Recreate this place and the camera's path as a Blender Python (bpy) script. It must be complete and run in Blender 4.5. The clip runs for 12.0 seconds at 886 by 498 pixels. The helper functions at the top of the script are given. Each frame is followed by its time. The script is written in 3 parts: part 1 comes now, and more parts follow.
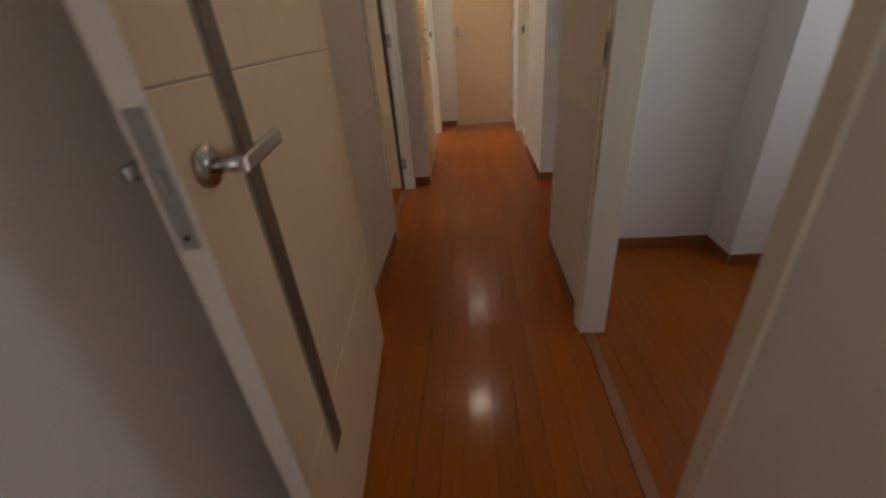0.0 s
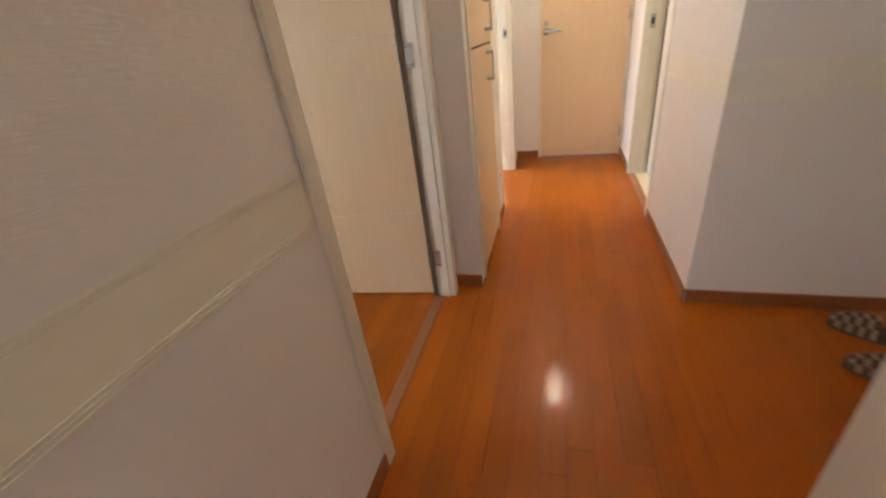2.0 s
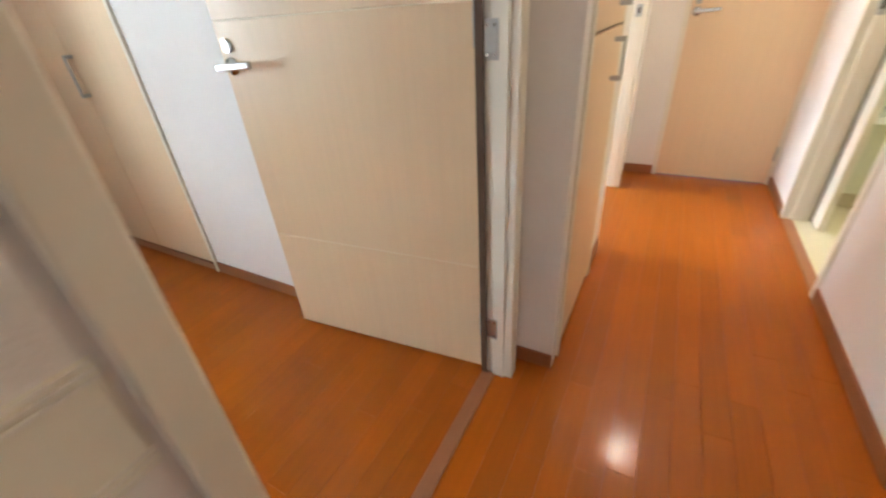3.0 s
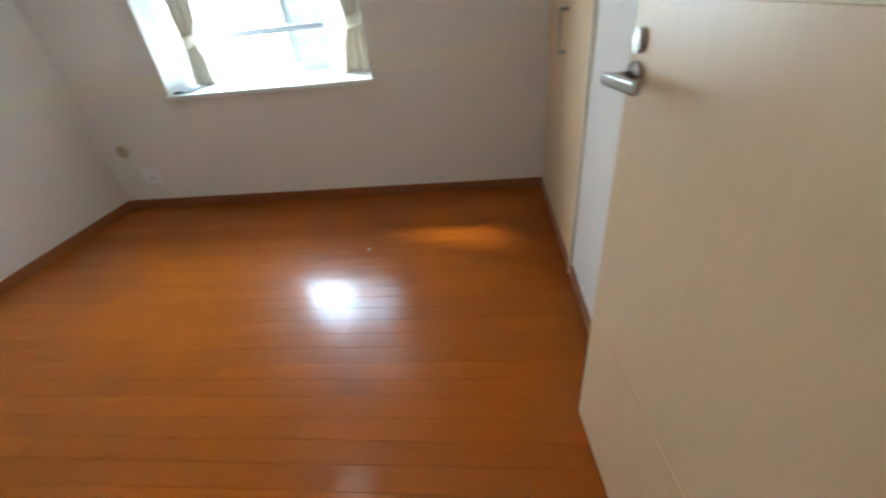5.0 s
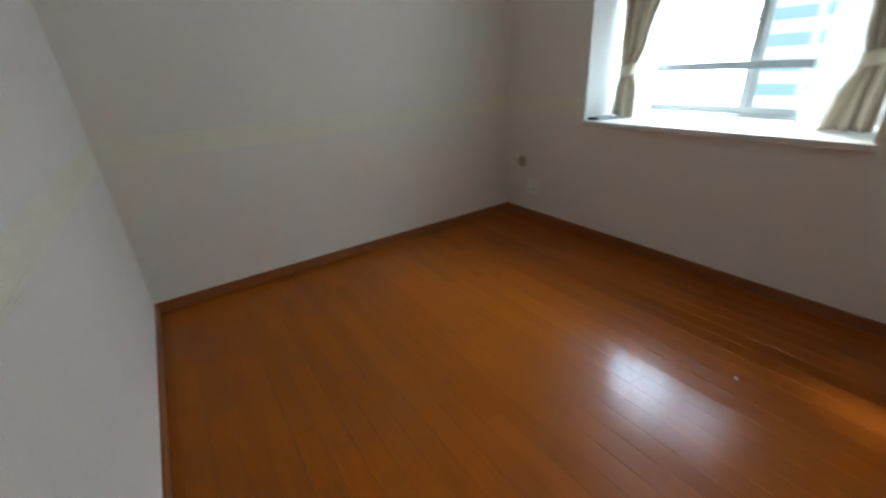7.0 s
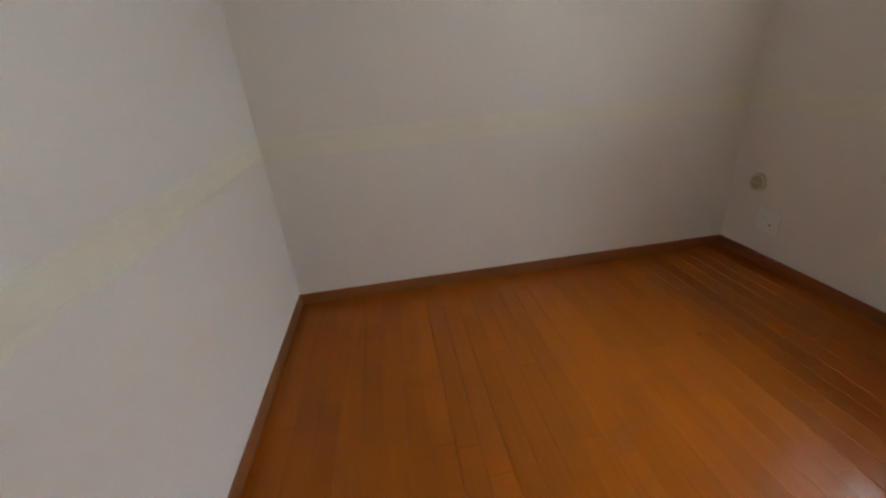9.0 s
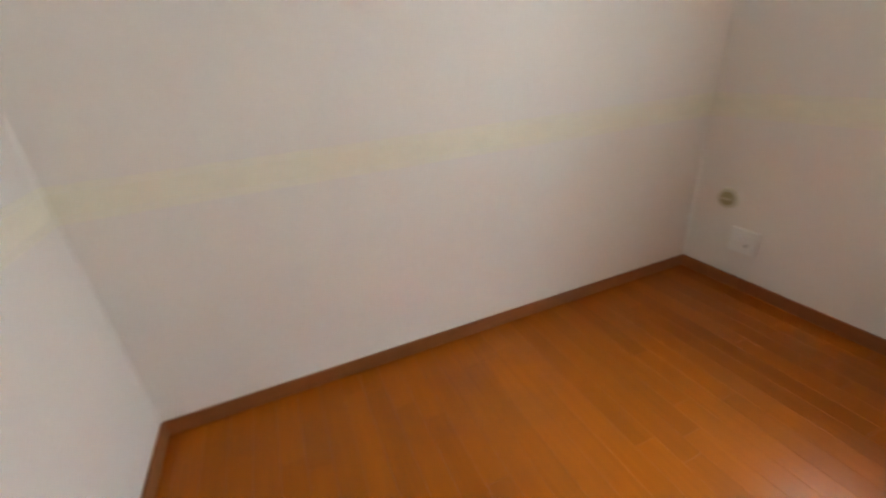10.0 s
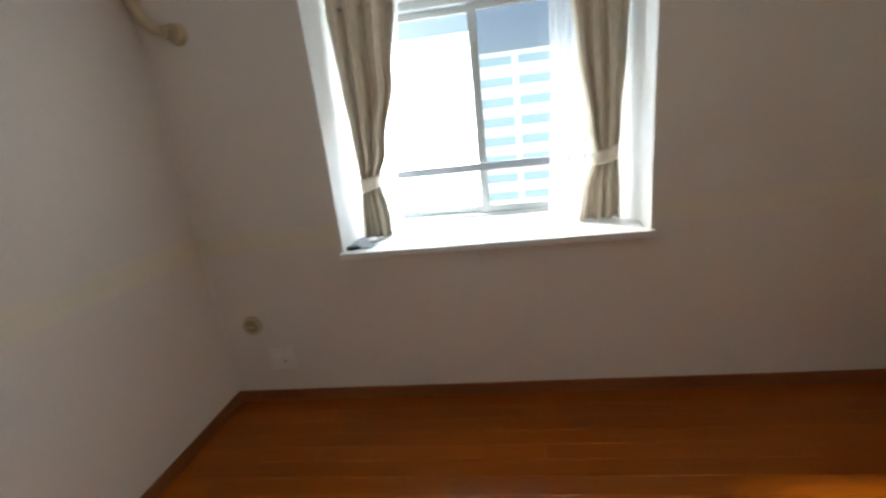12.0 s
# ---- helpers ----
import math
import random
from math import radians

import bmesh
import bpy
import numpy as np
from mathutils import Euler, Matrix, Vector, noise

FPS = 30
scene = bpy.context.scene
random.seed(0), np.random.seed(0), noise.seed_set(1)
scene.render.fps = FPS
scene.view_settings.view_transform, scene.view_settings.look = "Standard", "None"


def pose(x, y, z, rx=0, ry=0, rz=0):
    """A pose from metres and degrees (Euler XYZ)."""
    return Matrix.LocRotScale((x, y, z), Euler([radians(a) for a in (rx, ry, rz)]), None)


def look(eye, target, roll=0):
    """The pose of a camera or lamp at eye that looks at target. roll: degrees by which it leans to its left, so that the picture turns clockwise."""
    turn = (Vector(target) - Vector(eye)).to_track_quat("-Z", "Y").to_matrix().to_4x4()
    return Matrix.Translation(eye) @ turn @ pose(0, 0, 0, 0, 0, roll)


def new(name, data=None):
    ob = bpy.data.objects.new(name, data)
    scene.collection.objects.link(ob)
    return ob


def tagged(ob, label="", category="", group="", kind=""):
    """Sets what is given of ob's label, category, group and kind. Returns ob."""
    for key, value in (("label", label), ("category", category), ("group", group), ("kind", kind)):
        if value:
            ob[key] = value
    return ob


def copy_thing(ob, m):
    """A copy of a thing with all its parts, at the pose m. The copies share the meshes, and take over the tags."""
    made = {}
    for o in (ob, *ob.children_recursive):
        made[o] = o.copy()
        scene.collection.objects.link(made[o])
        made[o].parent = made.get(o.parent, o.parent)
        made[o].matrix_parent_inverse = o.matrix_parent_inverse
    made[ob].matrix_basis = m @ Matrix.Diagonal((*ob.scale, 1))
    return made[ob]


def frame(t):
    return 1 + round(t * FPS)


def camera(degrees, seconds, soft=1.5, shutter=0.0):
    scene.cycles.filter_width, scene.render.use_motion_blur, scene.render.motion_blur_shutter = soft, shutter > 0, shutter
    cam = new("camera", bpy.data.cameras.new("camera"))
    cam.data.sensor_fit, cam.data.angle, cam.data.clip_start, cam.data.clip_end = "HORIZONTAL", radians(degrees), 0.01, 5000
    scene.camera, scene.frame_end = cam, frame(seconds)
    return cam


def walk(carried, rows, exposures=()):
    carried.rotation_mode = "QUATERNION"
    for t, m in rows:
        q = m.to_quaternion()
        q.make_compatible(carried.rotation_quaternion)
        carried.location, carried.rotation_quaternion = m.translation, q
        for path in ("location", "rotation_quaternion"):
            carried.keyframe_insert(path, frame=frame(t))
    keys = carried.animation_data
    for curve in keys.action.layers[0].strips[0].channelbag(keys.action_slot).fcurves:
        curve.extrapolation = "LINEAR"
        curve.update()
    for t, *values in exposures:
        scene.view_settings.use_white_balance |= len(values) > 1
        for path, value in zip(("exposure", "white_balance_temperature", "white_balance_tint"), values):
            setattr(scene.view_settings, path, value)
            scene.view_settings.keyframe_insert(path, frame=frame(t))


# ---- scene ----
cam = camera(95.8, 12.0, soft=2.2, shutter=0.4)
PATH = [
    (0, (0.005, 0.447, 1.075), (-0.164, 2.189, 0.106), -5.0),
    (0.5, (0.036, 0.817, 1.07), (-0.266, 2.541, 0.102), -7.8),
    (1, (0.057, 1.172, 1.067), (-0.303, 2.869, 0.071), -7.0),
    (1.5, (-0.007, 1.523, 1.082), (-0.336, 3.228, 0.089), -4.9),
    (2, (-0.012, 1.882, 1.081), (-0.55, 3.557, 0.131), -7.4),
    (2.5, (-0.05, 2.155, 1.077), (-0.735, 3.773, 0.122), -4.4),
    (2.7, (-0.083, 2.268, 1.072), (-0.814, 3.851, 0.093), -4.4),
    (4.3, (-0.444, 2.948, 1.147), (-2.003, 3.512, 0.028), -2.7),
    (4.5, (-0.461, 2.955, 1.14), (-2.073, 3.364, 0.030), -3.2),
    (5, (-0.552, 3.026, 1.136), (-2.213, 2.804, 0.044), -6.4),
    (5.5, (-0.634, 3.006, 1.148), (-2.231, 2.417, 0.1), -6.8),
    (6, (-0.724, 2.938, 1.03), (-2.319, 2.148, 0.125), -6.0),
    (6.5, (-0.722, 2.831, 1.061), (-2.093, 1.7, 0.145), -4.7),
    (7, (-0.846, 2.748, 1.072), (-1.844, 1.224, 0.247), -3.3),
    (7.5, (-0.884, 2.753, 1.087), (-1.564, 1.024, 0.345), -3.6),
    (9.5, (-1.196, 2.06, 1.087), (-1.364, 0.262, 0.226), -5.5),
    (10, (-1.128, 1.734, 1.079), (-1.79, 0.052, 0.222), -4.4),
    (10.5, (-1.302, 1.674, 1.085), (-2.578, 0.343, 0.31), -10.1),
    (11, (-1.332, 1.701, 1.109), (-2.762, 0.554, 0.309), -8.2),
    (11.5, (-1.335, 1.706, 1.14), (-3.097, 1.034, 0.474), -8.2),
    (12, (-1.374, 1.775, 1.182), (-3.281, 1.528, 0.633), -6.4),
]
walk(cam, [(t, look(eye, target, roll)) for t, eye, target, roll in PATH],
     [(0.0, 0.3, 6500, 10), (0.5, 0.7, 6490, 10), (1.0, 1.15, 6480, 10), (1.5, 1.35, 6470, 10), (2.0, 1.5, 6350, 9), (2.5, 1.75, 6050, 7), (4.3, 1.6, 5900, 1), (4.5, 1.5, 5850, 0), (5.0, 1.1, 5850, 0), (5.5, 0.8, 5900, 0), (6.5, 0.5, 6000, 1), (7.0, 0.25, 6050, 2), (7.5, 0.05, 6100, 3), (9.5, 0.85, 6750, 9), (10.0, 1.25, 6750, 9), (10.5, 1.1, 6600, 8), (11.0, 0.85, 6500, 7), (12.0, 0.35, 6650, 9)])

# ---- light ----
SUN_EL, SUN_AZ = radians(42.5), radians(218.5)  # azimuth clockwise from north (+y)
world = bpy.data.worlds.new("sky")
scene.world = world
world.use_nodes = True
wn = world.node_tree
sky = wn.nodes.new("ShaderNodeTexSky")
sky.sky_type = "NISHITA"
sky.sun_disc = False
sky.sun_elevation, sky.sun_rotation = SUN_EL, SUN_AZ
wn.links.new(sky.outputs[0], wn.nodes["Background"].inputs[0])
wn.nodes["Background"].inputs[1].default_value = 0.15


def lamp(name, kind, energy, color, m, size=0.1, size_y=None):
    d = bpy.data.lights.new(name, kind)
    d.energy, d.color = energy, color
    if kind == "AREA":
        d.shape = "RECTANGLE" if size_y else "DISK"
        d.size = size
        if size_y:
            d.size_y = size_y
    ob = new(name, d)
    ob.matrix_world = m
    return ob


sun = lamp("sun", "SUN", 5.0, (1.0, 0.93, 0.82),
           look((0, 0, 0), (-math.sin(SUN_AZ) * math.cos(SUN_EL), -math.cos(SUN_AZ) * math.cos(SUN_EL), -math.sin(SUN_EL))))
sun.data.angle = radians(6.0)
# area lamps added at the windows to stand for sky light falling in
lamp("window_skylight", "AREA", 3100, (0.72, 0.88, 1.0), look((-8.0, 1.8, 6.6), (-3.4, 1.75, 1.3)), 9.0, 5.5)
# panel lamp outside the left pane, added to brighten walls and door leaf
lamp("window_daylight", "AREA", 13, (0.84, 0.94, 1.0), look((-3.625, 1.455, 1.19), (0, 1.455, 1.19)), 0.56, 0.82)
lamp("west_room_skylight", "AREA", 12, (0.88, 0.94, 1.0), look((-2.42, 4.85, 1.5), (0, 4.85, 0.6)), 0.9, 1.0)
# recess daylight from the right: lamp added before an unseen opening
lamp("recess_skylight", "AREA", 3.0, (0.92, 0.96, 1.0), look((1.86, 1.55, 1.45), (0.5, 1.75, 1.5)), 0.7, 0.9)
# fill lamp added at the unseen south end, warm like room light
lamp("south_fill", "AREA", 1.1, (1.0, 0.92, 0.84), look((0, -1.34, 1.45), (0, 0, 1.35)), 0.68, 1.0)
# downlights of the corridor; the washroom lamp is unseen, added as fill
for dx, dy in ((0.0, 3.35), (0.03, 5.0)):
    lamp("downlight_bulb", "AREA", 3.3, (1.0, 0.80, 0.58), look((dx, dy, 2.385), (dx, dy, 0)), 0.1)
lamp("bedroom_ceiling_bulb", "AREA", 0.8, (1.0, 0.91, 0.79), look((-2.2, 1.82, 2.325), (-2.2, 1.82, 0)), 0.30)
lamp("washroom_fill", "AREA", 6, (1.0, 0.86, 0.62), look((1.2, 4.7, 2.36), (1.2, 4.7, 0)), 0.25)


# ---- materials ----
def mat(name, color, rough=0.5, metal=0.0, grain=None, var=0.06, bump=0.0, bump_scale=200.0, coat=0.0, rand=0.0, weave=None):
    """A surface with fine grain (scale x, y, z), broad blotches and relief."""
    m = bpy.data.materials.new(name)
    m.use_nodes = True
    n, l = m.node_tree.nodes, m.node_tree.links
    b = n["Principled BSDF"]
    b.inputs["Roughness"].default_value = rough
    b.inputs["Metallic"].default_value = metal
    b.inputs["Coat Weight"].default_value = coat
    b.inputs["Coat Roughness"].default_value = 0.12
    co = n.new("ShaderNodeTexCoord")
    mp = n.new("ShaderNodeMapping")
    mp.inputs["Scale"].default_value = grain or (40, 40, 40)
    l.new(co.outputs["Object"], mp.inputs["Vector"])
    fine = n.new("ShaderNodeTexNoise")
    fine.inputs["Scale"].default_value = 1.0
    fine.inputs["Detail"].default_value = 5.0
    l.new(mp.outputs[0], fine.inputs["Vector"])
    broad = n.new("ShaderNodeTexNoise")
    broad.inputs["Scale"].default_value = 1.7
    l.new(co.outputs["Object"], broad.inputs["Vector"])
    add = n.new("ShaderNodeMath")
    add.operation = "ADD"
    l.new(fine.outputs["Fac"], add.inputs[0])
    l.new(broad.outputs["Fac"], add.inputs[1])
    val = n.new("ShaderNodeMapRange")
    val.inputs["From Min"].default_value, val.inputs["From Max"].default_value = 0.55, 1.45
    val.inputs["To Min"].default_value, val.inputs["To Max"].default_value = 1 - var, 1 + var
    l.new(add.outputs[0], val.inputs["Value"])
    out = val.outputs[0]
    if rand:
        info = n.new("ShaderNodeObjectInfo")
        rr = n.new("ShaderNodeMapRange")
        rr.inputs["To Min"].default_value, rr.inputs["To Max"].default_value = 1 - rand, 1 + rand
        l.new(info.outputs["Random"], rr.inputs["Value"])
        mul = n.new("ShaderNodeMath")
        mul.operation = "MULTIPLY"
        l.new(out, mul.inputs[0])
        l.new(rr.outputs[0], mul.inputs[1])
        out = mul.outputs[0]
    hs = n.new("ShaderNodeHueSaturation")
    hs.inputs["Color"].default_value = (*color, 1)
    l.new(out, hs.inputs["Value"])
    l.new(hs.outputs[0], b.inputs["Base Color"])
    if bump:
        bn = n.new("ShaderNodeTexNoise")
        bn.inputs["Scale"].default_value = bump_scale
        bn.inputs["Detail"].default_value = 3.0
        relief = n.new("ShaderNodeMapping")
        relief.inputs["Scale"].default_value = weave or (1, 1, 1)
        l.new(co.outputs["Object"], relief.inputs["Vector"])
        l.new(relief.outputs[0], bn.inputs["Vector"])
        bp = n.new("ShaderNodeBump")
        bp.inputs["Strength"].default_value = bump
        bp.inputs["Distance"].default_value = 0.002
        l.new(bn.outputs["Fac"], bp.inputs["Height"])
        l.new(bp.outputs[0], b.inputs["Normal"])
    return m


WALL = mat("wallpaper", (0.81, 0.764, 0.715), 0.75, grain=(60, 60, 60), var=0.02, bump=0.45, bump_scale=45, weave=(1, 1, 5))
CORD = mat("border_cord", (0.822, 0.78, 0.69), 0.6, grain=(40, 40, 90), var=0.08, bump=0.4, bump_scale=120)
BORDER = mat("wallpaper_border", (0.822, 0.78, 0.65), 0.6, grain=(14, 14, 26), var=0.05, bump=0.15, bump_scale=90)
CEIL = mat("ceiling_paper", (0.78, 0.76, 0.73), 0.8, var=0.03, bump=0.4)
WHITE = mat("painted_reveal", (0.80, 0.80, 0.79), 0.45, var=0.03)
TRIM = mat("cream_trim", (0.78, 0.72, 0.60), 0.35, grain=(30, 30, 4), var=0.03)
PLANK = mat("laminate_plank", (0.325, 0.079, 0.0035), 0.34, grain=(60, 3.0, 60), var=0.16, rand=0.10, coat=0.35, bump=0.03, bump_scale=8)
PLANK.node_tree.nodes["Principled BSDF"].inputs["Specular IOR Level"].default_value = 0.1
PLANK.node_tree.nodes["Principled BSDF"].inputs["Coat Roughness"].default_value = 0.145
SUBFLOOR = mat("plank_joint", (0.15, 0.05, 0.012), 0.6, var=0.1)
SKIRT = mat("baseboard_wood", (0.27, 0.092, 0.028), 0.4, grain=(8, 8, 60), var=0.15)
SILLWOOD = mat("threshold_wood", (0.30, 0.115, 0.05), 0.35, grain=(60, 4, 60), var=0.12)
MAPLE = mat("maple_veneer", (0.74, 0.55, 0.345), 0.38, grain=(70, 70, 3), var=0.04)
MAPLE_EDGE = mat("leaf_edge", (0.72, 0.64, 0.56), 0.45, var=0.04)
GROOVE = mat("groove_line", (0.80, 0.68, 0.48), 0.5, var=0.04)
GROOVE_DARK = mat("groove_dark", (0.40, 0.32, 0.23), 0.6, var=0.06)
CHROME = mat("satin_chrome", (0.55, 0.55, 0.54), 0.22, 1.0, var=0.03)
STEEL = mat("brushed_steel", (0.42, 0.41, 0.39), 0.38, 1.0, grain=(20, 20, 200), var=0.08)
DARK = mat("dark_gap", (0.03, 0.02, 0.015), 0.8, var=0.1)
PLASTIC = mat("white_plastic", (0.86, 0.85, 0.82), 0.3, var=0.02)
BEIGE = mat("beige_plastic", (0.55, 0.46, 0.30), 0.4, var=0.04)
CURTAIN = mat("curtain_cloth", (0.64, 0.56, 0.44), 0.85, grain=(120, 120, 25), var=0.18, bump=0.4, bump_scale=300)
ALU = mat("window_aluminium", (0.45, 0.47, 0.47), 0.4, 0.6, var=0.04)
RAIL = mat("grey_rail", (0.33, 0.34, 0.36), 0.45, 0.3, var=0.05)


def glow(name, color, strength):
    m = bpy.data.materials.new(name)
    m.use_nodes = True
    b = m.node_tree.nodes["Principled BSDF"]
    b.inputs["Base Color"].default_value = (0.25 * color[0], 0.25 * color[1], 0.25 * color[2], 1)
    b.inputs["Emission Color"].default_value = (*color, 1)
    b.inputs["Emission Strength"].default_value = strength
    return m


# surfaces of the tower beyond fifty metres, given a glow for daylight
FACADE = glow("glowing_white_facade", (0.93, 0.98, 1.0), 2.3)
FACADE_B = glow("glowing_facade", (0.84, 0.95, 1.0), 2.0)
WINDOW_GLOW = glow("glowing_far_window", (0.55, 0.82, 0.94), 1.3)
# emission of the backdrop slab, added to whiten the window and light the room
BACKDROP_GLOW = glow("backdrop_glow", (0.93, 0.97, 1.0), 8.0)
GROUND = mat("pale_paving", (0.45, 0.45, 0.44), 0.9, grain=(0.05, 0.05, 0.05), var=0.06)
VINYL = mat("cream_vinyl", (0.68, 0.60, 0.42), 0.35, var=0.06)
BATHWALL = mat("washroom_wall", (0.66, 0.66, 0.50), 0.5, var=0.04)
CLOTH_A = mat("slipper_plaid", (0.10, 0.055, 0.03), 0.9, grain=(90, 90, 90), var=0.25, bump=0.5)
CLOTH_B = mat("slipper_check", (0.26, 0.19, 0.14), 0.9, var=0.15, bump=0.5)
PAPER = mat("grey_plastic_film", (0.42, 0.45, 0.50), 0.3, var=0.2)


def glass(name, color, rough=0.0):
    m = bpy.data.materials.new(name)
    m.use_nodes = True
    b = m.node_tree.nodes["Principled BSDF"]
    b.inputs["Base Color"].default_value = (*color, 1)
    b.inputs["Transmission Weight"].default_value = 1.0
    b.inputs["Roughness"].default_value = rough
    b.inputs["IOR"].default_value = 1.45
    return m


GLASS = glass("window_glass", (0.97, 0.99, 0.99))
BRONZE = mat("bronze_frame", (0.33, 0.27, 0.20), 0.4, 0.4, grain=(20, 20, 120), var=0.12)
SLIT = mat("smoked_slit", (0.13, 0.095, 0.055), 0.25, grain=(10, 10, 120), var=0.25)


def sheer_material(name, color, through_share, cover):
    m = bpy.data.materials.new(name)
    m.use_nodes = True
    n, l = m.node_tree.nodes, m.node_tree.links
    n.remove(n["Principled BSDF"])
    tr, df, tl, mx, my = (n.new("ShaderNode" + k) for k in ("BsdfTransparent", "BsdfDiffuse", "BsdfTranslucent", "MixShader", "MixShader"))
    for s in (df, tl):
        s.inputs[0].default_value = (*color, 1)
    mx.inputs[0].default_value = through_share
    my.inputs[0].default_value = cover
    l.new(df.outputs[0], mx.inputs[1])
    l.new(tl.outputs[0], mx.inputs[2])
    l.new(tr.outputs[0], my.inputs[1])
    l.new(mx.outputs[0], my.inputs[2])
    l.new(my.outputs[0], n["Material Output"].inputs[0])
    return m


SHEER = sheer_material("sheer_lace", (0.88, 0.88, 0.88), 0.6, 0.55)
SCREEN = sheer_material("screen_mesh", (0.035, 0.045, 0.05), 0.3, 0.5)


# ---- mesh helpers ----
def bx(bm, a, b, bevel=0.0, seg=1):
    """Adds a box from corner a to corner b."""
    r = bmesh.ops.create_cube(bm, size=1)["verts"]
    for v in r:
        v.co = Vector([(a[i] + b[i]) / 2 + v.co[i] * (b[i] - a[i]) for i in range(3)])
    if bevel:
        edges = {e for v in r for e in v.link_edges}
        bmesh.ops.bevel(bm, geom=list(edges), offset=bevel, segments=seg, affect="EDGES", profile=0.5)
    return bm


def cyl(bm, p, q, r1, r2=None, seg=20):
    """Adds a rod from p to q."""
    p, q = Vector(p), Vector(q)
    m = Matrix.Translation((p + q) / 2) @ (q - p).to_track_quat("Z", "Y").to_matrix().to_4x4()
    bmesh.ops.create_cone(bm, cap_ends=True, segments=seg, radius1=r1, radius2=r1 if r2 is None else r2, depth=(q - p).length, matrix=m)
    return bm


def mesh_of(name, bm, material, smooth=False):
    me = bpy.data.meshes.new(name)
    bm.to_mesh(me)
    bm.free()
    me.materials.append(material)
    if smooth:
        for p in me.polygons:
            p.use_smooth = True
    return me


def part(name, bm, material, parent=None, label="", smooth=False):
    ob = new(name, mesh_of(name, bm, material, smooth))
    ob.parent = parent
    return tagged(ob, label) if label else ob


def empty(name, m, label, category, group="", kind=""):
    ob = new(name)
    ob.empty_display_size = 0.1
    ob.matrix_world = m
    return tagged(ob, label, category, group, kind)


def boxes(name, rows, material, kind="structure", bevel=0.0):
    bm = bmesh.new()
    for a, b in rows:
        bx(bm, a, b, bevel)
    return tagged(part(name, bm, material), kind=kind)


H = 2.4      # ceiling
HD = 2.02    # door head
WX = -0.465  # corridor's west wall
NY = 3.395   # bedroom's north wall
SY = 0.462   # bedroom's south wall
RX = -0.58   # bedroom's east wall
BX = -2.99   # bedroom's west wall

# ---- large structure ----
boxes("floor", [((-3.7, -1.4, -0.12), (2.4, 5.75, -0.008))], SUBFLOOR)
boxes("ceiling", [((-3.7, -1.4, H), (2.4, 5.75, H + 0.1))], CEIL)
boxes("wall_corridor_west", [((RX, -1.3, 0), (WX, 2.515, H)), ((RX, 2.515, HD + 0.05), (WX, NY, H)), ((RX + 0.03, NY, 0), (WX, 3.45, H))], WALL)
boxes("wall_corridor_closet", [((-0.95, 3.45, 0), (-0.90, 4.37, H)), ((-0.90, 3.45, 0), (-0.34, 3.51, H)), ((-0.90, 4.08, 0), (-0.345, 4.33, H)),
                               ((-0.45, 3.51, 2.1), (-0.345, 4.08, H)), ((-0.45, 4.33, HD + 0.05), (-0.36, 5.21, H)), ((-0.47, 5.21, 0), (-0.36, 5.5, H))], WALL)
boxes("wall_corridor_end", [((-2.6, 5.5, 0), (-0.175, 5.6, H)), ((-0.175, 5.5, HD + 0.04), (0.5, 5.6, H)), ((0.5, 5.5, 0), (2.2, 5.6, H))], WALL)
boxes("wall_corridor_east", [((0.5, 3.40, 0), (0.60, 4.215, H)), ((0.5, 4.215, HD + 0.05), (0.60, 5.02, H)), ((0.5, 5.02, 0), (0.60, 5.5, H)), ((0.60, 3.40, 0), (2.1, 3.50, H))], WALL)
boxes("wall_recess_divider", [((0.392, 1.75, 0), (0.48, 2.315, H)), ((0.392, 2.315, 0), (1.165, 2.373, H)), ((1.165, 2.115, 0), (2.1, 2.373, H))], WALL)
boxes("wall_entrance_end", [((2.0, 2.373, 0), (2.1, 3.40, H))], WALL)
# unseen end wall; its opening is added for the recess lamp
boxes("wall_recess_end", [((1.9, 1.0, 0), (2.0, 2.115, 0.9)), ((1.9, 1.0, 0.9), (2.0, 1.2, H)), ((1.9, 2.0, 0.9), (2.0, 2.115, H)), ((1.9, 1.2, 2.0), (2.0, 2.0, H))], WALL)
boxes("wall_south_east", [((0.468, -1.3, 0), (2.0, 1.04, H))], WALL, bevel=0.006)
boxes("corner_trim", [((0.4635, 0.972, 0), (0.50, 1.0435, H))], TRIM, bevel=0.010)
# unseen south end, added to close the corridor; its opening holds the fill lamp
boxes("wall_south", [((RX, -1.4, 0), (0.6, -1.3, 0.9)), ((RX, -1.4, 0.9), (-0.35, -1.3, H)), ((0.35, -1.4, 0.9), (0.6, -1.3, H)), ((-0.35, -1.4, 2.0), (0.35, -1.3, H))], WALL)
boxes("wall_washroom", [((2.1, 3.5, 0), (2.2, 5.5, H))], BATHWALL)
boxes("wall_west_room", [((-2.6, 4.1, 0), (-2.5, 5.5, 0.8)), ((-2.6, 4.1, 0.8), (-2.5, 4.35, H)), ((-2.6, 5.35, 0.8), (-2.5, 5.5, H)), ((-2.6, 4.35, 2.0), (-2.5, 5.35, H)), ((-2.6, 4.0, 0), (-0.95, 4.1, H))], WALL)
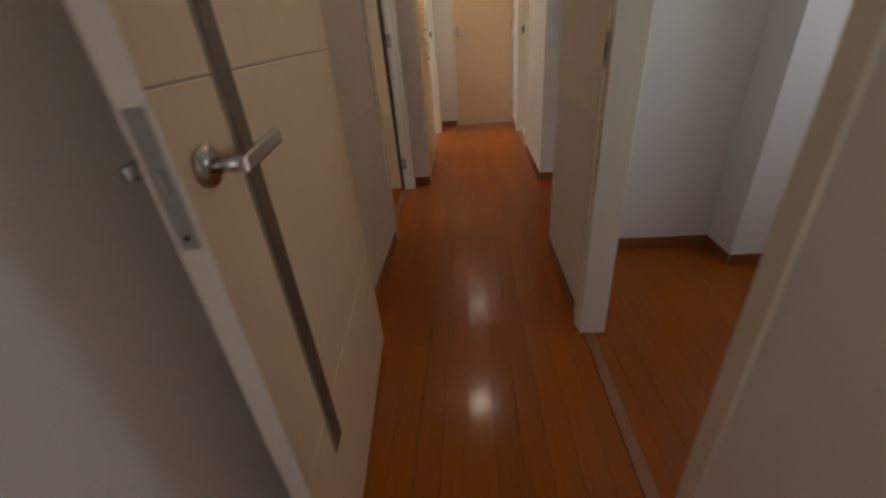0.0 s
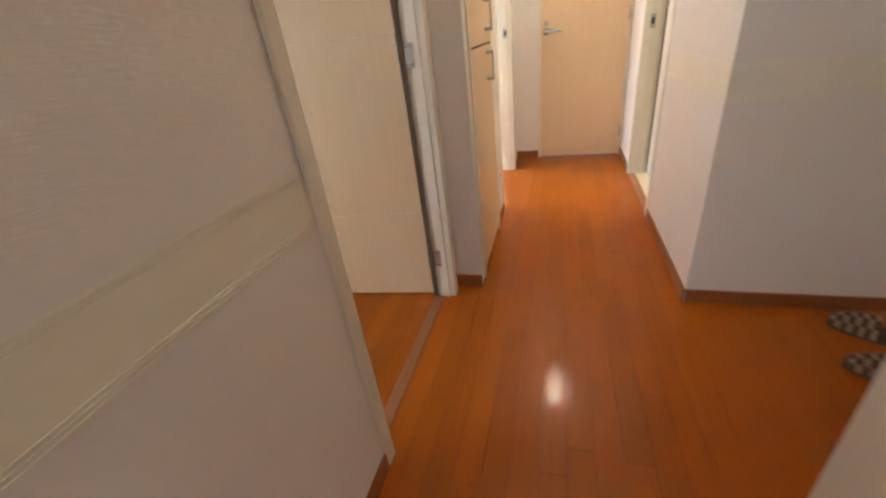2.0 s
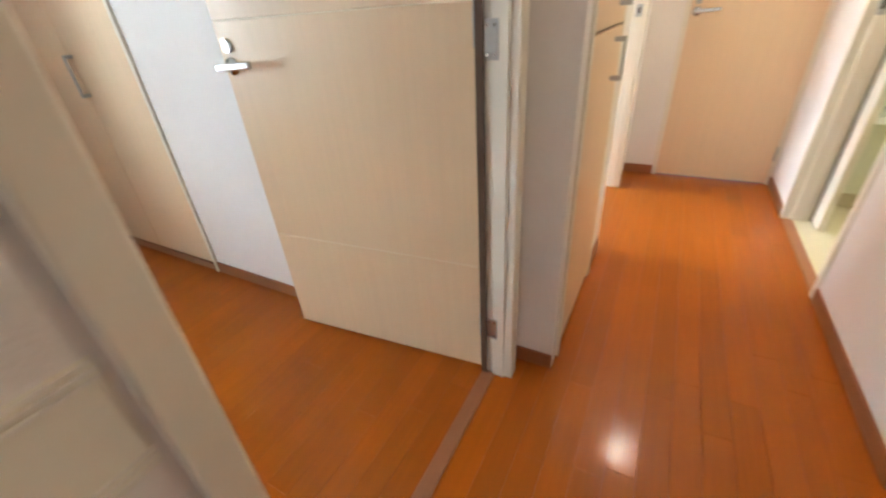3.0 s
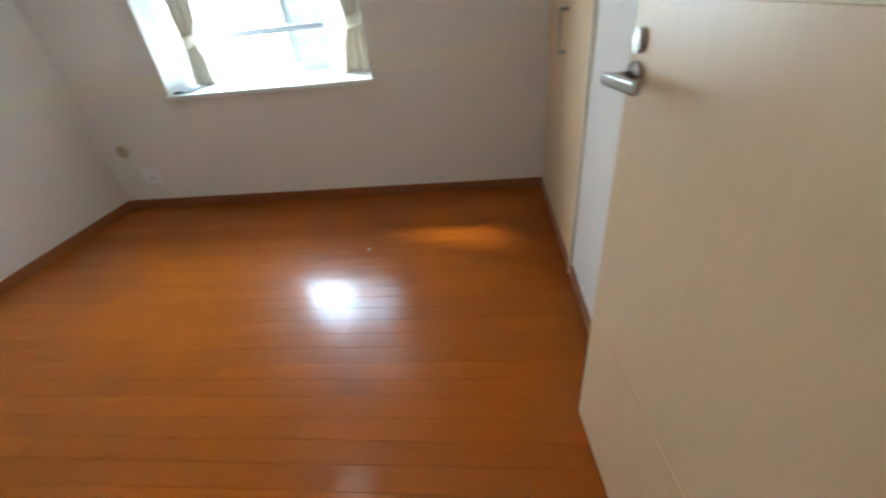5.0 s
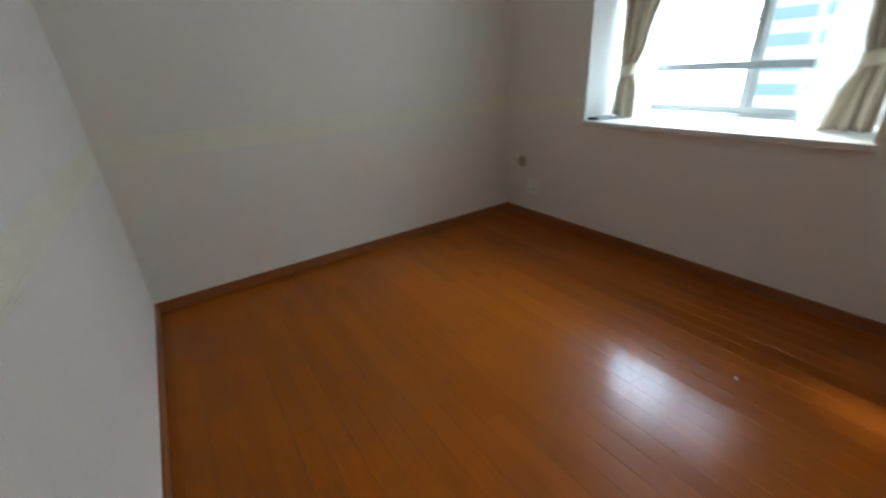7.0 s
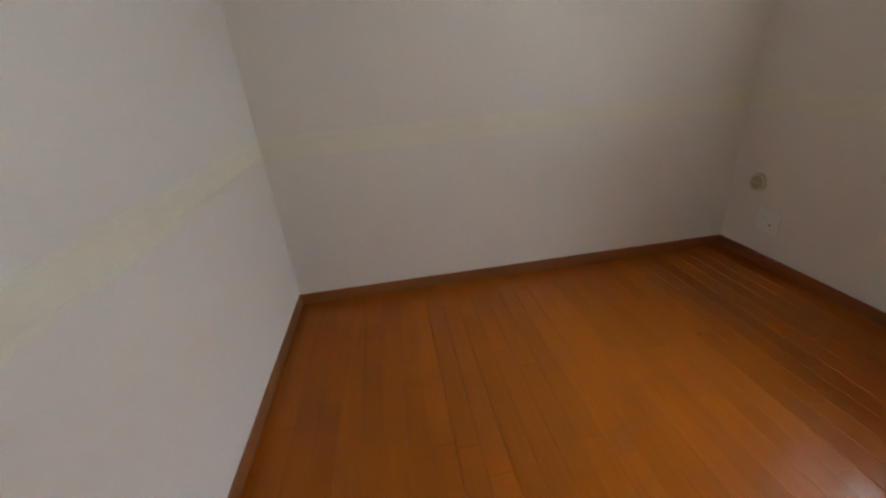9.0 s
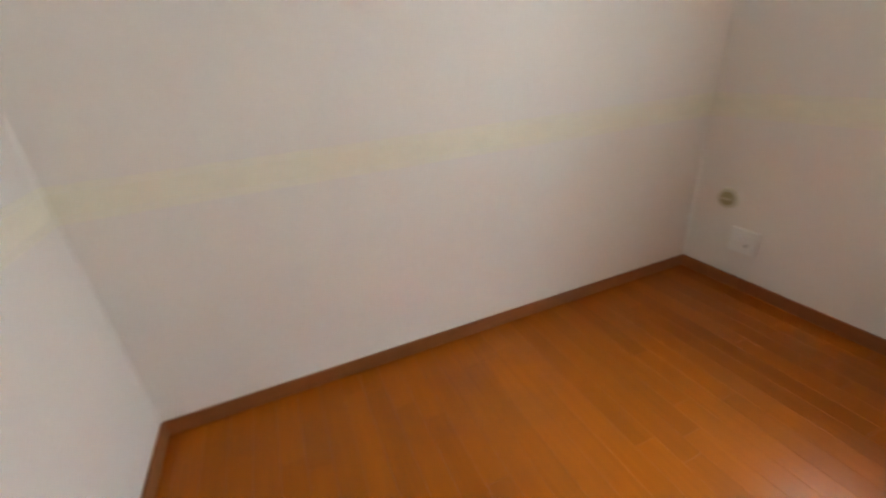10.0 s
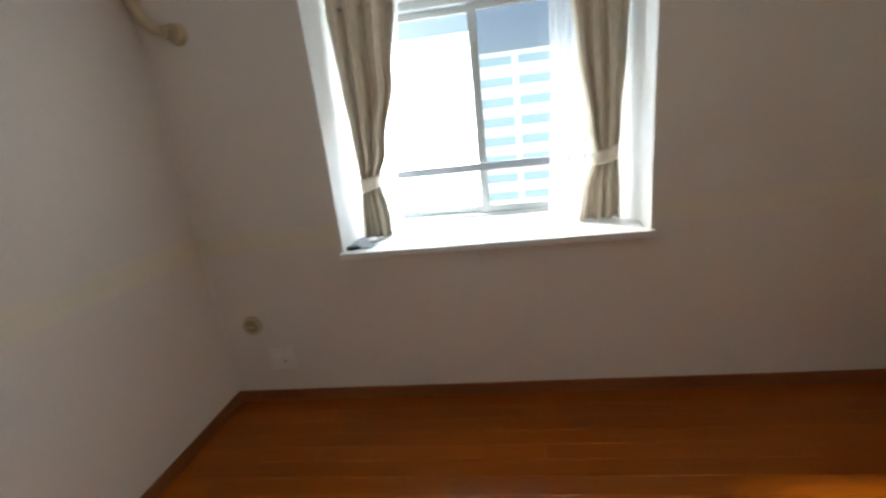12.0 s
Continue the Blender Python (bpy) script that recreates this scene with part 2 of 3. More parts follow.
# bedroom
boxes("wall_bedroom_south", [((BX - 0.6, SY - 0.1, 0), (RX, SY, H))], WALL)
boxes("wall_bedroom_north", [((-2.03, NY, 0), (RX + 0.03, 3.45, H)), ((BX, NY, 2.1), (-2.03, 3.45, H)), ((-2.03, 3.45, 0), (-1.98, 4.0, H))], WALL)
W0, W1, WZ0, WZ1 = 1.128, 2.402, 0.705, 1.92
boxes("wall_bedroom_west", [((BX - 0.6, SY, 0), (BX, W0, H)), ((BX - 0.6, W1, 0), (BX, 4.1, H)), ((BX - 0.6, W0, 0), (BX, W1, WZ0)), ((BX - 0.6, W0, WZ1), (BX, W1, H))], WALL)
# white lining of the window recess
RV = 0.004
boxes("window_recess_lining", [((-3.5, W0, WZ0), (BX + 0.002, W0 + RV, WZ1)), ((-3.5, W1 - RV, WZ0), (BX + 0.002, W1, WZ1)), ((-3.5, W0 + RV, WZ1 - RV), (BX + 0.002, W1 - RV, WZ1))], WHITE)
boxes("washroom_floor", [((0.545, 3.5, -0.006), (2.1, 5.5, 0.003))], VINYL)
boxes("washroom_lining", [((0.60, 5.49, 0), (2.1, 5.498, H)), ((0.604, 3.5, 0), (2.1, 3.508, H))], BATHWALL)

# wallpaper border, one strip with two raised cords, round the walls
Z0, Z1 = 0.775, 0.895


def border(x0, y0, x1, y1, nx, ny, z0=Z0, z1=Z1, t=0.0005):
    """A strip along a wall from (x0, y0) to (x1, y1), proud by t in the direction (nx, ny)."""
    def strip(a, b, k):
        return bx(bmesh.new(), (min(x0, x1, x0 + nx * k), min(y0, y1, y0 + ny * k), a), (max(x0, x1, x1 + nx * k), max(y0, y1, y1 + ny * k), b))

    band = tagged(part("wallpaper_border", strip(z0, z1, t), BORDER), kind="structure")
    for edge, way in ((z0, 1), (z1, -1)):
        for k in range(3):
            c = edge + way * (0.004 + 0.007 * k)
            part("cord", strip(c - 0.0016, c + 0.0016, t + 0.0011), CORD, band)
    return band


border(WX, 1.80, WX, 2.50, 1, 0)
border(0.392, 1.80, 0.392, 2.373, -1, 0)
border(0.5, 3.40, 0.5, 4.20, -1, 0)
border(0.5, 3.40, 2.0, 3.40, 0, -1)
ZB0, ZB1 = 0.762, 0.862
border(BX, SY, RX, SY, 0, 1, ZB0, ZB1)
border(RX, SY, RX, 2.50, -1, 0, ZB0, ZB1)
border(BX, W1 + 0.012, BX, NY, 1, 0, ZB0, ZB1)
border(BX, SY, BX, W0 - 0.012, 1, 0, ZB0, ZB1)


# baseboards with a rounded top
def skirt(x0, y0, x1, y1, nx, ny, t=0.009, h=0.06):
    bm = bmesh.new()
    bx(bm, (min(x0, x1, x0 + nx * t), min(y0, y1, y0 + ny * t), 0), (max(x0, x1, x1 + nx * t), max(y0, y1, y1 + ny * t), h), 0.0025)
    return tagged(part("baseboard", bm, SKIRT), kind="structure")


skirt(WX, -1.3, WX, 1.66, 1, 0)
skirt(WX, 1.778, WX, 2.505, 1, 0)
skirt(WX, 3.45, -0.34, 3.45, 0, -1)
skirt(-0.345, 4.08, -0.345, 4.33, 1, 0)
skirt(-0.36, 5.5, -0.175, 5.5, 0, -1)
skirt(0.5, 5.02, 0.5, 5.5, -1, 0)
skirt(0.5, 3.40, 0.5, 4.215, -1, 0)
skirt(0.5, 3.40, 2.0, 3.40, 0, -1)
skirt(0.392, 1.79, 0.392, 2.373, -1, 0)
skirt(0.48, 2.315, 1.165, 2.315, 0, -1)
skirt(1.165, 2.115, 1.165, 2.315, -1, 0)
skirt(1.165, 2.115, 1.9, 2.115, 0, -1)
skirt(0.48, 1.75, 0.48, 2.315, 1, 0)
skirt(0.468, -1.3, 0.468, 0.971, -1, 0)
skirt(BX, SY, RX, SY, 0, 1)
skirt(RX, SY, RX, 2.515, -1, 0)
skirt(BX, SY, BX, NY, 1, 0)
skirt(-2.03, NY, -0.56, NY, 0, -1)

# thresholds
boxes("threshold", [((-0.548, 2.555, -0.004), (-0.505, 3.345, 0.003))], SILLWOOD, bevel=0.001)
boxes("threshold", [((0.402, 1.04, -0.004), (0.44, 1.665, 0.003))], SILLWOOD, bevel=0.001)
boxes("threshold", [((0.50, 4.25, -0.004), (0.545, 4.985, 0.004))], SILLWOOD, bevel=0.001)


# ---- door frames: lining, raised stop and casing ----
def frame_jamb(bm, x0, x1, y0, y1, axis):
    """One upright of a door frame with two shallow steps; the opening lies along the axis."""
    bx(bm, (x0, y0, 0), (x1, y1, HD), 0.003)
    e = 0.006
    if axis == "y":
        w = (x1 - x0)
        bx(bm, (x0 + w * 0.35, y0 - e, 0), (x1 - w * 0.25, y1 + e, HD - 0.001), 0.002)
    else:
        w = (y1 - y0)
        bx(bm, (x0 - e, y0 + w * 0.35, 0), (x1 + e, y1 - w * 0.25, HD - 0.001), 0.002)


def door_frame(name, uprights, head, axis):
    root = tagged(new(name), kind="structure")
    for u in uprights:
        bm = bmesh.new()
        frame_jamb(bm, *u, axis)
        part("jamb", bm, TRIM, root)
    bm = bmesh.new()
    bx(bm, *head, 0.003)
    part("head", bm, TRIM, root)
    return root


bed_frame = door_frame("door_frame_1", [(-0.585, -0.456, 2.508, 2.552), (-0.548, -0.447, 3.347, 3.394)], ((-0.585, 2.508, HD), (-0.447, 3.394, HD + 0.05)), "y")
living_frame = door_frame("door_frame_2", [(-0.466, -0.422, 1.662, 1.775), (0.385, 0.48, 1.665, 1.75)], ((-0.466, 1.665, HD), (0.48, 1.75, HD + 0.05)), "x")
west_frame = door_frame("door_frame_3", [(-0.47, -0.345, 4.332, 4.372), (-0.47, -0.345, 5.165, 5.208)], ((-0.47, 4.332, HD), (-0.345, 5.208, HD + 0.05)), "y")
wash_frame = door_frame("door_frame_4", [(0.492, 0.612, 4.217, 4.25), (0.492, 0.612, 4.985, 5.018)], ((0.492, 4.217, HD), (0.612, 5.018, HD + 0.05)), "y")
end_frame = door_frame("door_frame_5", [(-0.173, -0.150, 5.488, 5.60), (0.478, 0.499, 5.488, 5.60)], ((-0.173, 5.488, HD), (0.499, 5.60, HD + 0.035)), "x")
boxes("wall_above_frame", [((-0.466, 1.665, HD + 0.05), (0.48, 1.75, H))], WALL)


def strike(parent, a, b, axis):
    """A strike plate with its dark hole, flush on a jamb."""
    bm = bx(bmesh.new(), a, b, 0.001)
    p = part("strike_plate", bm, STEEL, parent, "steel strike plate")
    c = [(a[i] + b[i]) / 2 for i in range(3)]
    h = [(b[i] - a[i]) * 0.28 for i in range(3)]
    h[axis] = (b[axis] - a[axis]) * 0.5 + 0.0008
    h[2] = (b[2] - a[2]) * 0.22
    part("latch_hole", bx(bmesh.new(), [c[i] - h[i] for i in range(3)], [c[i] + h[i] for i in range(3)]), DARK, p)


strike(living_frame, (0.3765, 1.676, 0.94), (0.3795, 1.700, 1.03), 0)
strike(west_frame, (-0.405, 5.156, 0.985), (-0.375, 5.160, 1.045), 1)
strike(wash_frame, (0.53, 4.974, 0.95), (0.56, 4.980, 1.03), 1)


# ---- door leaves ----
def lever(parent, x, z, y, side, reach):
    """A lever handle at (x, y, z) on a leaf's face; side -1: faces -y. reach: which way the grip points along x."""
    bm = cyl(bmesh.new(), (x, y, z), (x, y + side * 0.009, z), 0.024, seg=28)
    bmesh.ops.bevel(bm, geom=[e for e in bm.edges if e.calc_face_angle(0) > 1], offset=0.002, segments=2, affect="EDGES")
    rose = part("lever_rose", bm, CHROME, parent, "round satin chrome rose", True)
    bm = bmesh.new()
    cyl(bm, (x, y + side * 0.008, z), (x, y + side * 0.052, z), 0.0095)
    part("lever_neck", bm, CHROME, rose, smooth=True)
    bm = bmesh.new()
    bx(bm, (min(x - reach * 0.012, x + reach * 0.115), min(y + side * 0.042, y + side * 0.056), z - 0.010),
       (max(x - reach * 0.012, x + reach * 0.115), max(y + side * 0.042, y + side * 0.056), z + 0.010), 0.004, 2)
    for v in bm.verts:
        if abs(v.co.x - x) > 0.06:
            v.co.z += 0.006
    part("lever_grip", bm, CHROME, rose)


def leaf(name, m, w, label, lever_z=0.980, slit=False, grooves=(0.417, 1.062), thumb=True, hinge=True, height=1.995, dark_groove=False, lever_in=0.034):
    """A flush door leaf; its hinge edge stands at the origin, it reaches along +x, its seen face looks to +y."""
    root = empty(name, m, label, "door")
    t = 0.036
    zs = [0.008, *grooves, height]
    gaps = 0.0014
    bm = bmesh.new()
    for a, b in zip(zs[:-1], zs[1:]):
        lo = a if a == zs[0] else a + gaps
        hi = b if b == height else b - gaps
        bx(bm, (0.0, 0.0, lo), (w, t, hi), 0.0015)
    part("leaf_panel", bm, MAPLE, root)
    for g in grooves:
        part("groove", bx(bmesh.new(), (0.001, 0.002, g - 0.003), (w - 0.001, t - 0.002, g + 0.003)), GROOVE_DARK if dark_groove and g > 0.8 else GROOVE, root)
    part("latch_edge", bx(bmesh.new(), (w, 0.001, 0.008), (w + 0.0015, t - 0.001, height)), MAPLE_EDGE, root, "pale edge band")
    plate = part("latch_plate", bx(bmesh.new(), (w + 0.0015, 0.007, lever_z - 0.08), (w + 0.003, t - 0.007, lever_z + 0.075), 0.0006), STEEL, root, "steel latch plate")
    part("latch_bolt", bx(bmesh.new(), (w + 0.002, 0.011, lever_z - 0.012), (w + 0.011, t - 0.011, lever_z + 0.014), 0.002), CHROME, plate)
    part("screw", cyl(bmesh.new(), (w + 0.0025, t / 2, lever_z - 0.065), (w + 0.0038, t / 2, lever_z - 0.065), 0.004, seg=10), DARK, plate)
    for side, y in ((-1, 0.0), (1, t)):
        lever(root, w - lever_in, lever_z, y, side, -1)
        if thumb:
            bm = cyl(bmesh.new(), (w - lever_in, y, lever_z + 0.054), (w - lever_in, y + side * 0.010, lever_z + 0.054), 0.015, seg=24)
            for v in bm.verts:
                v.co.z = lever_z + 0.054 + (v.co.z - lever_z - 0.054) * 1.3
            r = part("thumb_rose", bm, STEEL, root, "oval satin chrome privacy lock")
            part("lock_slot", bx(bmesh.new(), (w - lever_in - 0.004, y + side * 0.009 - 0.001, lever_z + 0.044), (w - lever_in + 0.004, y + side * 0.009 + 0.0025, lever_z + 0.054), 0.001), STEEL, r)
    if slit:
        s0, s1 = w - slit[0], w - slit[1]
        part("slit_frame", bx(bmesh.new(), (s0 - 0.006, t, slit[2] - 0.006), (s1 + 0.006, t + 0.003, 1.9), 0.001), BRONZE, root, "bronze frame of a slit light")
        part("slit_glass", bx(bmesh.new(), (s0, t + 0.003, slit[2]), (s1, t + 0.0045, 1.89)), SLIT, root, "dark smoked slit glass")
    if hinge:
        for z in (0.20, 1.05, 1.8):
            h = part("hinge", bx(bmesh.new(), (-0.0015, 0.004, z - 0.04), (0.0, t, z + 0.04)), STEEL, root, "steel hinge")
            part("knuckle", cyl(bmesh.new(), (-0.003, t + 0.004, z - 0.045), (-0.003, t + 0.004, z + 0.045), 0.0055, seg=12), STEEL, h, smooth=True)
    return root


def turned(px, py, qx, qy):
    """Leaf pose: hinge at p, reaching towards q."""
    return pose(px, py, 0, 0, 0, math.degrees(math.atan2(qy - py, qx - px)))


def hinge_flags(root, x, z, y0):
    """The hinge plates on the jamb."""
    p = part("hinge_plate", bx(bmesh.new(), (x, y0, z - 0.04), (x + 0.035, y0 + 0.002, z + 0.04), 0.0006), STEEL, root, "steel hinge plate with screws")
    for dx in (0.009, 0.026):
        for dz in (-0.028, 0.028):
            part("screw", cyl(bmesh.new(), (x + dx, y0 - 0.001, z + dz), (x + dx, y0 + 0.001, z + dz), 0.0035, seg=10), CHROME, p)


hinge_flags(bed_frame, -0.530, 1.02, 3.3385)
hinge_flags(bed_frame, -0.530, 0.205, 3.3385)
# dark brown that paints shade into the door gaps
GAP_SHADE = mat("gap_shade", (0.10, 0.055, 0.03), 0.7, var=0.15)
# strip added on the jamb; its colour is the shadow beside the leaf
part("hinge_gap_shade", bx(bmesh.new(), (-0.5495, 3.3355, 0.004), (-0.5285, 3.3395, HD), 0.001), GAP_SHADE, bed_frame, "dark brown strip painting the shade in the hinge gap")

bed_leaf = leaf("door", turned(-0.560, 3.391, -1.338, 3.319), 0.778, "pale maple flush door standing open against the bedroom wall", grooves=(0.417, 1.096))
living_leaf = leaf("door", turned(-0.417, 1.658, -0.336, 0.830), 0.833, "pale maple door with dark slit light, folded back open", lever_z=0.955,
                   slit=(0.184, 0.141, 0.30), lever_in=0.05, grooves=(0.405, 1.045), thumb=False, dark_groove=True, hinge=False)
end_leaf = leaf("door", turned(0.477, 5.53, -0.149, 5.53), 0.624, "closed pale maple door at the end of the corridor", grooves=(), lever_z=0.985)


# ---- bow handle of cupboards ----
def bow_handle(parent, p, length, axis_out, material, w=0.016):
    """A flat bow handle, upright at p, standing out along axis_out (0: +x, 1: -y)."""
    x, y, z = p
    bm = bmesh.new()
    d = 0.034
    if axis_out == 0:
        bx(bm, (x + d - 0.008, y - w / 2, z), (x + d, y + w / 2, z + length), 0.002, 2)
        for zz in (z, z + length - 0.014):
            bx(bm, (x, y - w / 2, zz), (x + d - 0.004, y + w / 2, zz + 0.014), 0.0015)
    else:
        bx(bm, (x - w / 2, y - d, z), (x + w / 2, y - d + 0.008, z + length), 0.002, 2)
        for zz in (z, z + length - 0.014):
            bx(bm, (x - w / 2, y - d + 0.004, zz), (x + w / 2, y, zz + 0.014), 0.0015)
    return part("handle", bm, material, parent, "grey satin metal bow handle")


# corridor cupboard: two doors one above the other, between white posts
cup = empty("corridor_cupboard", pose(0, 0, 0), "built-in maple cupboard with upper and lower door", "cupboard")
bm = bmesh.new()
bx(bm, (-0.352, 3.511, 0), (-0.332, 3.535, 2.1), 0.002)
bx(bm, (-0.352, 4.05, 0), (-0.332, 4.079, 2.1), 0.002)
part("post", bm, TRIM, cup, "cream painted posts")
low = part("lower_door", bx(bmesh.new(), (-0.354, 3.538, 0.045), (-0.334, 4.047, 1.005), 0.002), MAPLE, cup)
up = part("upper_door", bx(bmesh.new(), (-0.354, 3.538, 1.012), (-0.334, 4.047, 2.09), 0.002), MAPLE, cup)
part("plinth", bx(bmesh.new(), (-0.37, 3.536, 0.0), (-0.345, 4.049, 0.043)), SKIRT, cup)
# solid dark block; its colour gives the shade in the door seams
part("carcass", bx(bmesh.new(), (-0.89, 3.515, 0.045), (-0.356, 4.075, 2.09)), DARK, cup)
bow_handle(low, (-0.334, 3.90, 0.855), 0.125, 0, STEEL)
bow_handle(up, (-0.334, 3.90, 1.06), 0.125, 0, STEEL)

# bedroom closet with a folding door
clo = empty("bedroom_closet", pose(0, 0, 0), "built-in closet with pale maple folding doors", "closet")
for x0, x1 in ((BX + 0.012, -2.534), (-2.530, -2.052)):
    p = part("folding_panel", bx(bmesh.new(), (x0, NY - 0.002, 0.045), (x1, NY + 0.018, 2.08), 0.002), MAPLE, clo)
bow_handle(p, (-2.502, NY - 0.002, 0.845), 0.175, 1, STEEL, 0.018)
bm = bmesh.new()
bx(bm, (-2.050, NY - 0.012, 0), (-2.030, NY + 0.03, 2.1), 0.002)
bx(bm, (BX + 0.001, NY - 0.004, 0), (BX + 0.011, NY + 0.03, 2.1), 0.002)
part("closet_frame", bm, TRIM, clo, "cream painted frame")
part("floor_track", bx(bmesh.new(), (BX + 0.012, NY - 0.006, 0), (-2.051, NY + 0.03, 0.038), 0.001), SILLWOOD, clo)
# dark sheet, coloured as the shade inside the closet
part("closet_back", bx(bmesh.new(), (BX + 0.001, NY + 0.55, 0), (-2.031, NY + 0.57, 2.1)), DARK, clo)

# ---- window ----
win = tagged(new("window_1"), kind="structure")
bm = bmesh.new()
bx(bm, (-3.52, W0 + RV, WZ0), (BX, W1 - RV, 0.735), 0.003)
bx(bm, (BX, W0 - 0.012, WZ0), (BX + 0.022, W1 + 0.012, 0.735), 0.006, 3)
part("window_sill", bm, WHITE, win, "white painted sill board")
FZ0, FZ1 = 0.736, 1.80
FY0, FY1 = W0 + RV, W1 - RV
bm = bmesh.new()
bx(bm, (-3.57, FY0, FZ0), (-3.50, FY0 + 0.035, FZ1), 0.002)
bx(bm, (-3.57, FY1 - 0.035, FZ0), (-3.50, FY1, FZ1), 0.002)
bx(bm, (-3.57, FY0 + 0.035, FZ1 - 0.04), (-3.50, FY1 - 0.035, FZ1), 0.002)
bx(bm, (-3.57, FY0 + 0.035, FZ0 - 0.002), (-3.50, FY1 - 0.035, FZ0 + 0.018), 0.002)
part("window_frame", bm, ALU, win, "grey aluminium window frame")
part("window_head", bx(bmesh.new(), (-3.56, FY0, FZ1 + 0.001), (-3.495, FY1, WZ1 - RV - 0.001)), WHITE, win)


def sash(y0, y1, x):
    bm = bmesh.new()
    z0, z1 = FZ0 + 0.019, FZ1 - 0.041
    bx(bm, (x, y0, z0), (x + 0.022, y0 + 0.042, z1), 0.0015)
    bx(bm, (x, y1 - 0.042, z0), (x + 0.022, y1, z1), 0.0015)
    bx(bm, (x, y0 + 0.042, z0), (x + 0.022, y1 - 0.042, z0 + 0.032), 0.0015)
    bx(bm, (x, y0 + 0.042, z1 - 0.03), (x + 0.022, y1 - 0.042, z1), 0.0015)
    s = part("sash", bm, ALU, win, "sliding aluminium sash")
    g = part("pane", bx(bmesh.new(), (x + 0.008, y0 + 0.040, z0 + 0.03), (x + 0.012, y1 - 0.040, z1 - 0.028)), GLASS, s)
    g.visible_shadow = False
    return s


sash(FY0 + 0.036, 1.778, -3.565)
rs = sash(1.734, FY1 - 0.036, -3.535)
bm = bmesh.new()
bx(bm, (-3.513, 1.748, 1.17), (-3.497, 1.768, 1.235), 0.004, 2)
bx(bm, (-3.505, 1.735, 1.205), (-3.492, 1.760, 1.222), 0.004, 2)
part("crescent_lock", bm, STEEL, rs, "crescent lock of the sash")
bm = bmesh.new()
bx(bm, (-3.513, 1.748, 1.55), (-3.503, 1.764, 1.59), 0.003)
part("sash_catch", bm, STEEL, rs)

screen = empty("insect_screen", pose(-3.60, 0, 0), "grey mesh insect screen sliding before one half of the window", "insect screen")
sy0, sy1, sz0, sz1 = 1.745, FY1 - 0.002, FZ0 + 0.004, FZ1 - 0.004
bm = bmesh.new()
bx(bm, (-0.010, sy0, sz0), (0.010, sy0 + 0.024, sz1), 0.0015)
bx(bm, (-0.010, sy1 - 0.024, sz0), (0.010, sy1, sz1), 0.0015)
bx(bm, (-0.010, sy0 + 0.024, sz0), (0.010, sy1 - 0.024, sz0 + 0.028), 0.0015)
bx(bm, (-0.010, sy0 + 0.024, sz1 - 0.028), (0.010, sy1 - 0.024, sz1), 0.0015)
part("screen_frame", bm, ALU, screen)
bm = bmesh.new()
bm.faces.new([bm.verts.new((0.0, y, z)) for y, z in ((sy0 + 0.02, sz0 + 0.02), (sy1 - 0.02, sz0 + 0.02), (sy1 - 0.02, sz1 - 0.02), (sy0 + 0.02, sz1 - 0.02))])
part("mesh", bm, SCREEN, screen, "fine grey fly mesh")

rail = empty("guard_rail", pose(-3.47, 0, 0), "grey metal guard rail across the window", "rail")
bm = bx(bmesh.new(), (0.0, FY0, 0.980), (0.022, FY1, 1.020), 0.004, 2)
part("rail_bar", bm, RAIL, rail)
for yy in (FY0, FY1 - 0.008):
    part("rail_bracket", bx(bmesh.new(), (-0.008, yy, 0.972), (0.030, yy + 0.008, 1.028), 0.002), RAIL, rail)

# curtain rail
cr = empty("curtain_rail", pose(-3.25, 0, 1.79), "white double curtain rail over the window", "curtain rail")
part("rail_profile", bx(bmesh.new(), (-0.012, FY0, 0.0), (0.012, FY1, 0.02), 0.002), PLASTIC, cr)
part("rail_profile", bx(bmesh.new(), (-0.092, FY0, 0.0), (-0.068, FY1, 0.02), 0.002), PLASTIC, cr)
for yy in (FY0 + 0.1, 1.765, FY1 - 0.1):
    part("rail_hanger", bx(bmesh.new(), (-0.10, yy - 0.012, 0.02), (0.02, yy + 0.012, WZ1 - RV - 1.79), 0.002), PLASTIC, cr)


def drape(bm, x, width_at, z0, z1, folds, depth, rows=40, cols=90, thick=0.0):
    """A hanging cloth: width_at(z) gives its two edges along y; folds run down it."""
    grid = []
    for i in range(rows + 1):
        z = z0 + (z1 - z0) * i / rows
        a, b, d = width_at(z)
        row = []
        for j in range(cols + 1):
            u = j / cols
            wob = math.sin(u * folds * 2 * math.pi + 0.7 * math.sin(3.1 * z + 5 * u)) + 0.35 * math.sin(u * folds * 4.7 * math.pi + 4 * z)
            row.append(bm.verts.new((x + depth * d * wob, a + (b - a) * u + 0.004 * math.sin(9 * u + 6 * z), z)))
        grid.append(row)
    for i in range(rows):
        for j in range(cols):
            bm.faces.new((grid[i][j], grid[i][j + 1], grid[i + 1][j + 1], grid[i + 1][j]))
    return bm


def profile(rows):
    """Edges and fold depth of a cloth between given heights, eased."""
    def f(z):
        for (za, *va), (zb, *vb) in zip(rows[:-1], rows[1:]):
            if z <= zb:
                k = max(0.0, (z - za) / (zb - za))
                k = k * k * (3 - 2 * k)
                return [p + (q - p) * k for p, q in zip(va, vb)]
        return rows[-1][1:]
    return f


def thickened(ob, t):
    md = ob.modifiers.new("cloth", "SOLIDIFY")
    md.thickness = t
    return ob


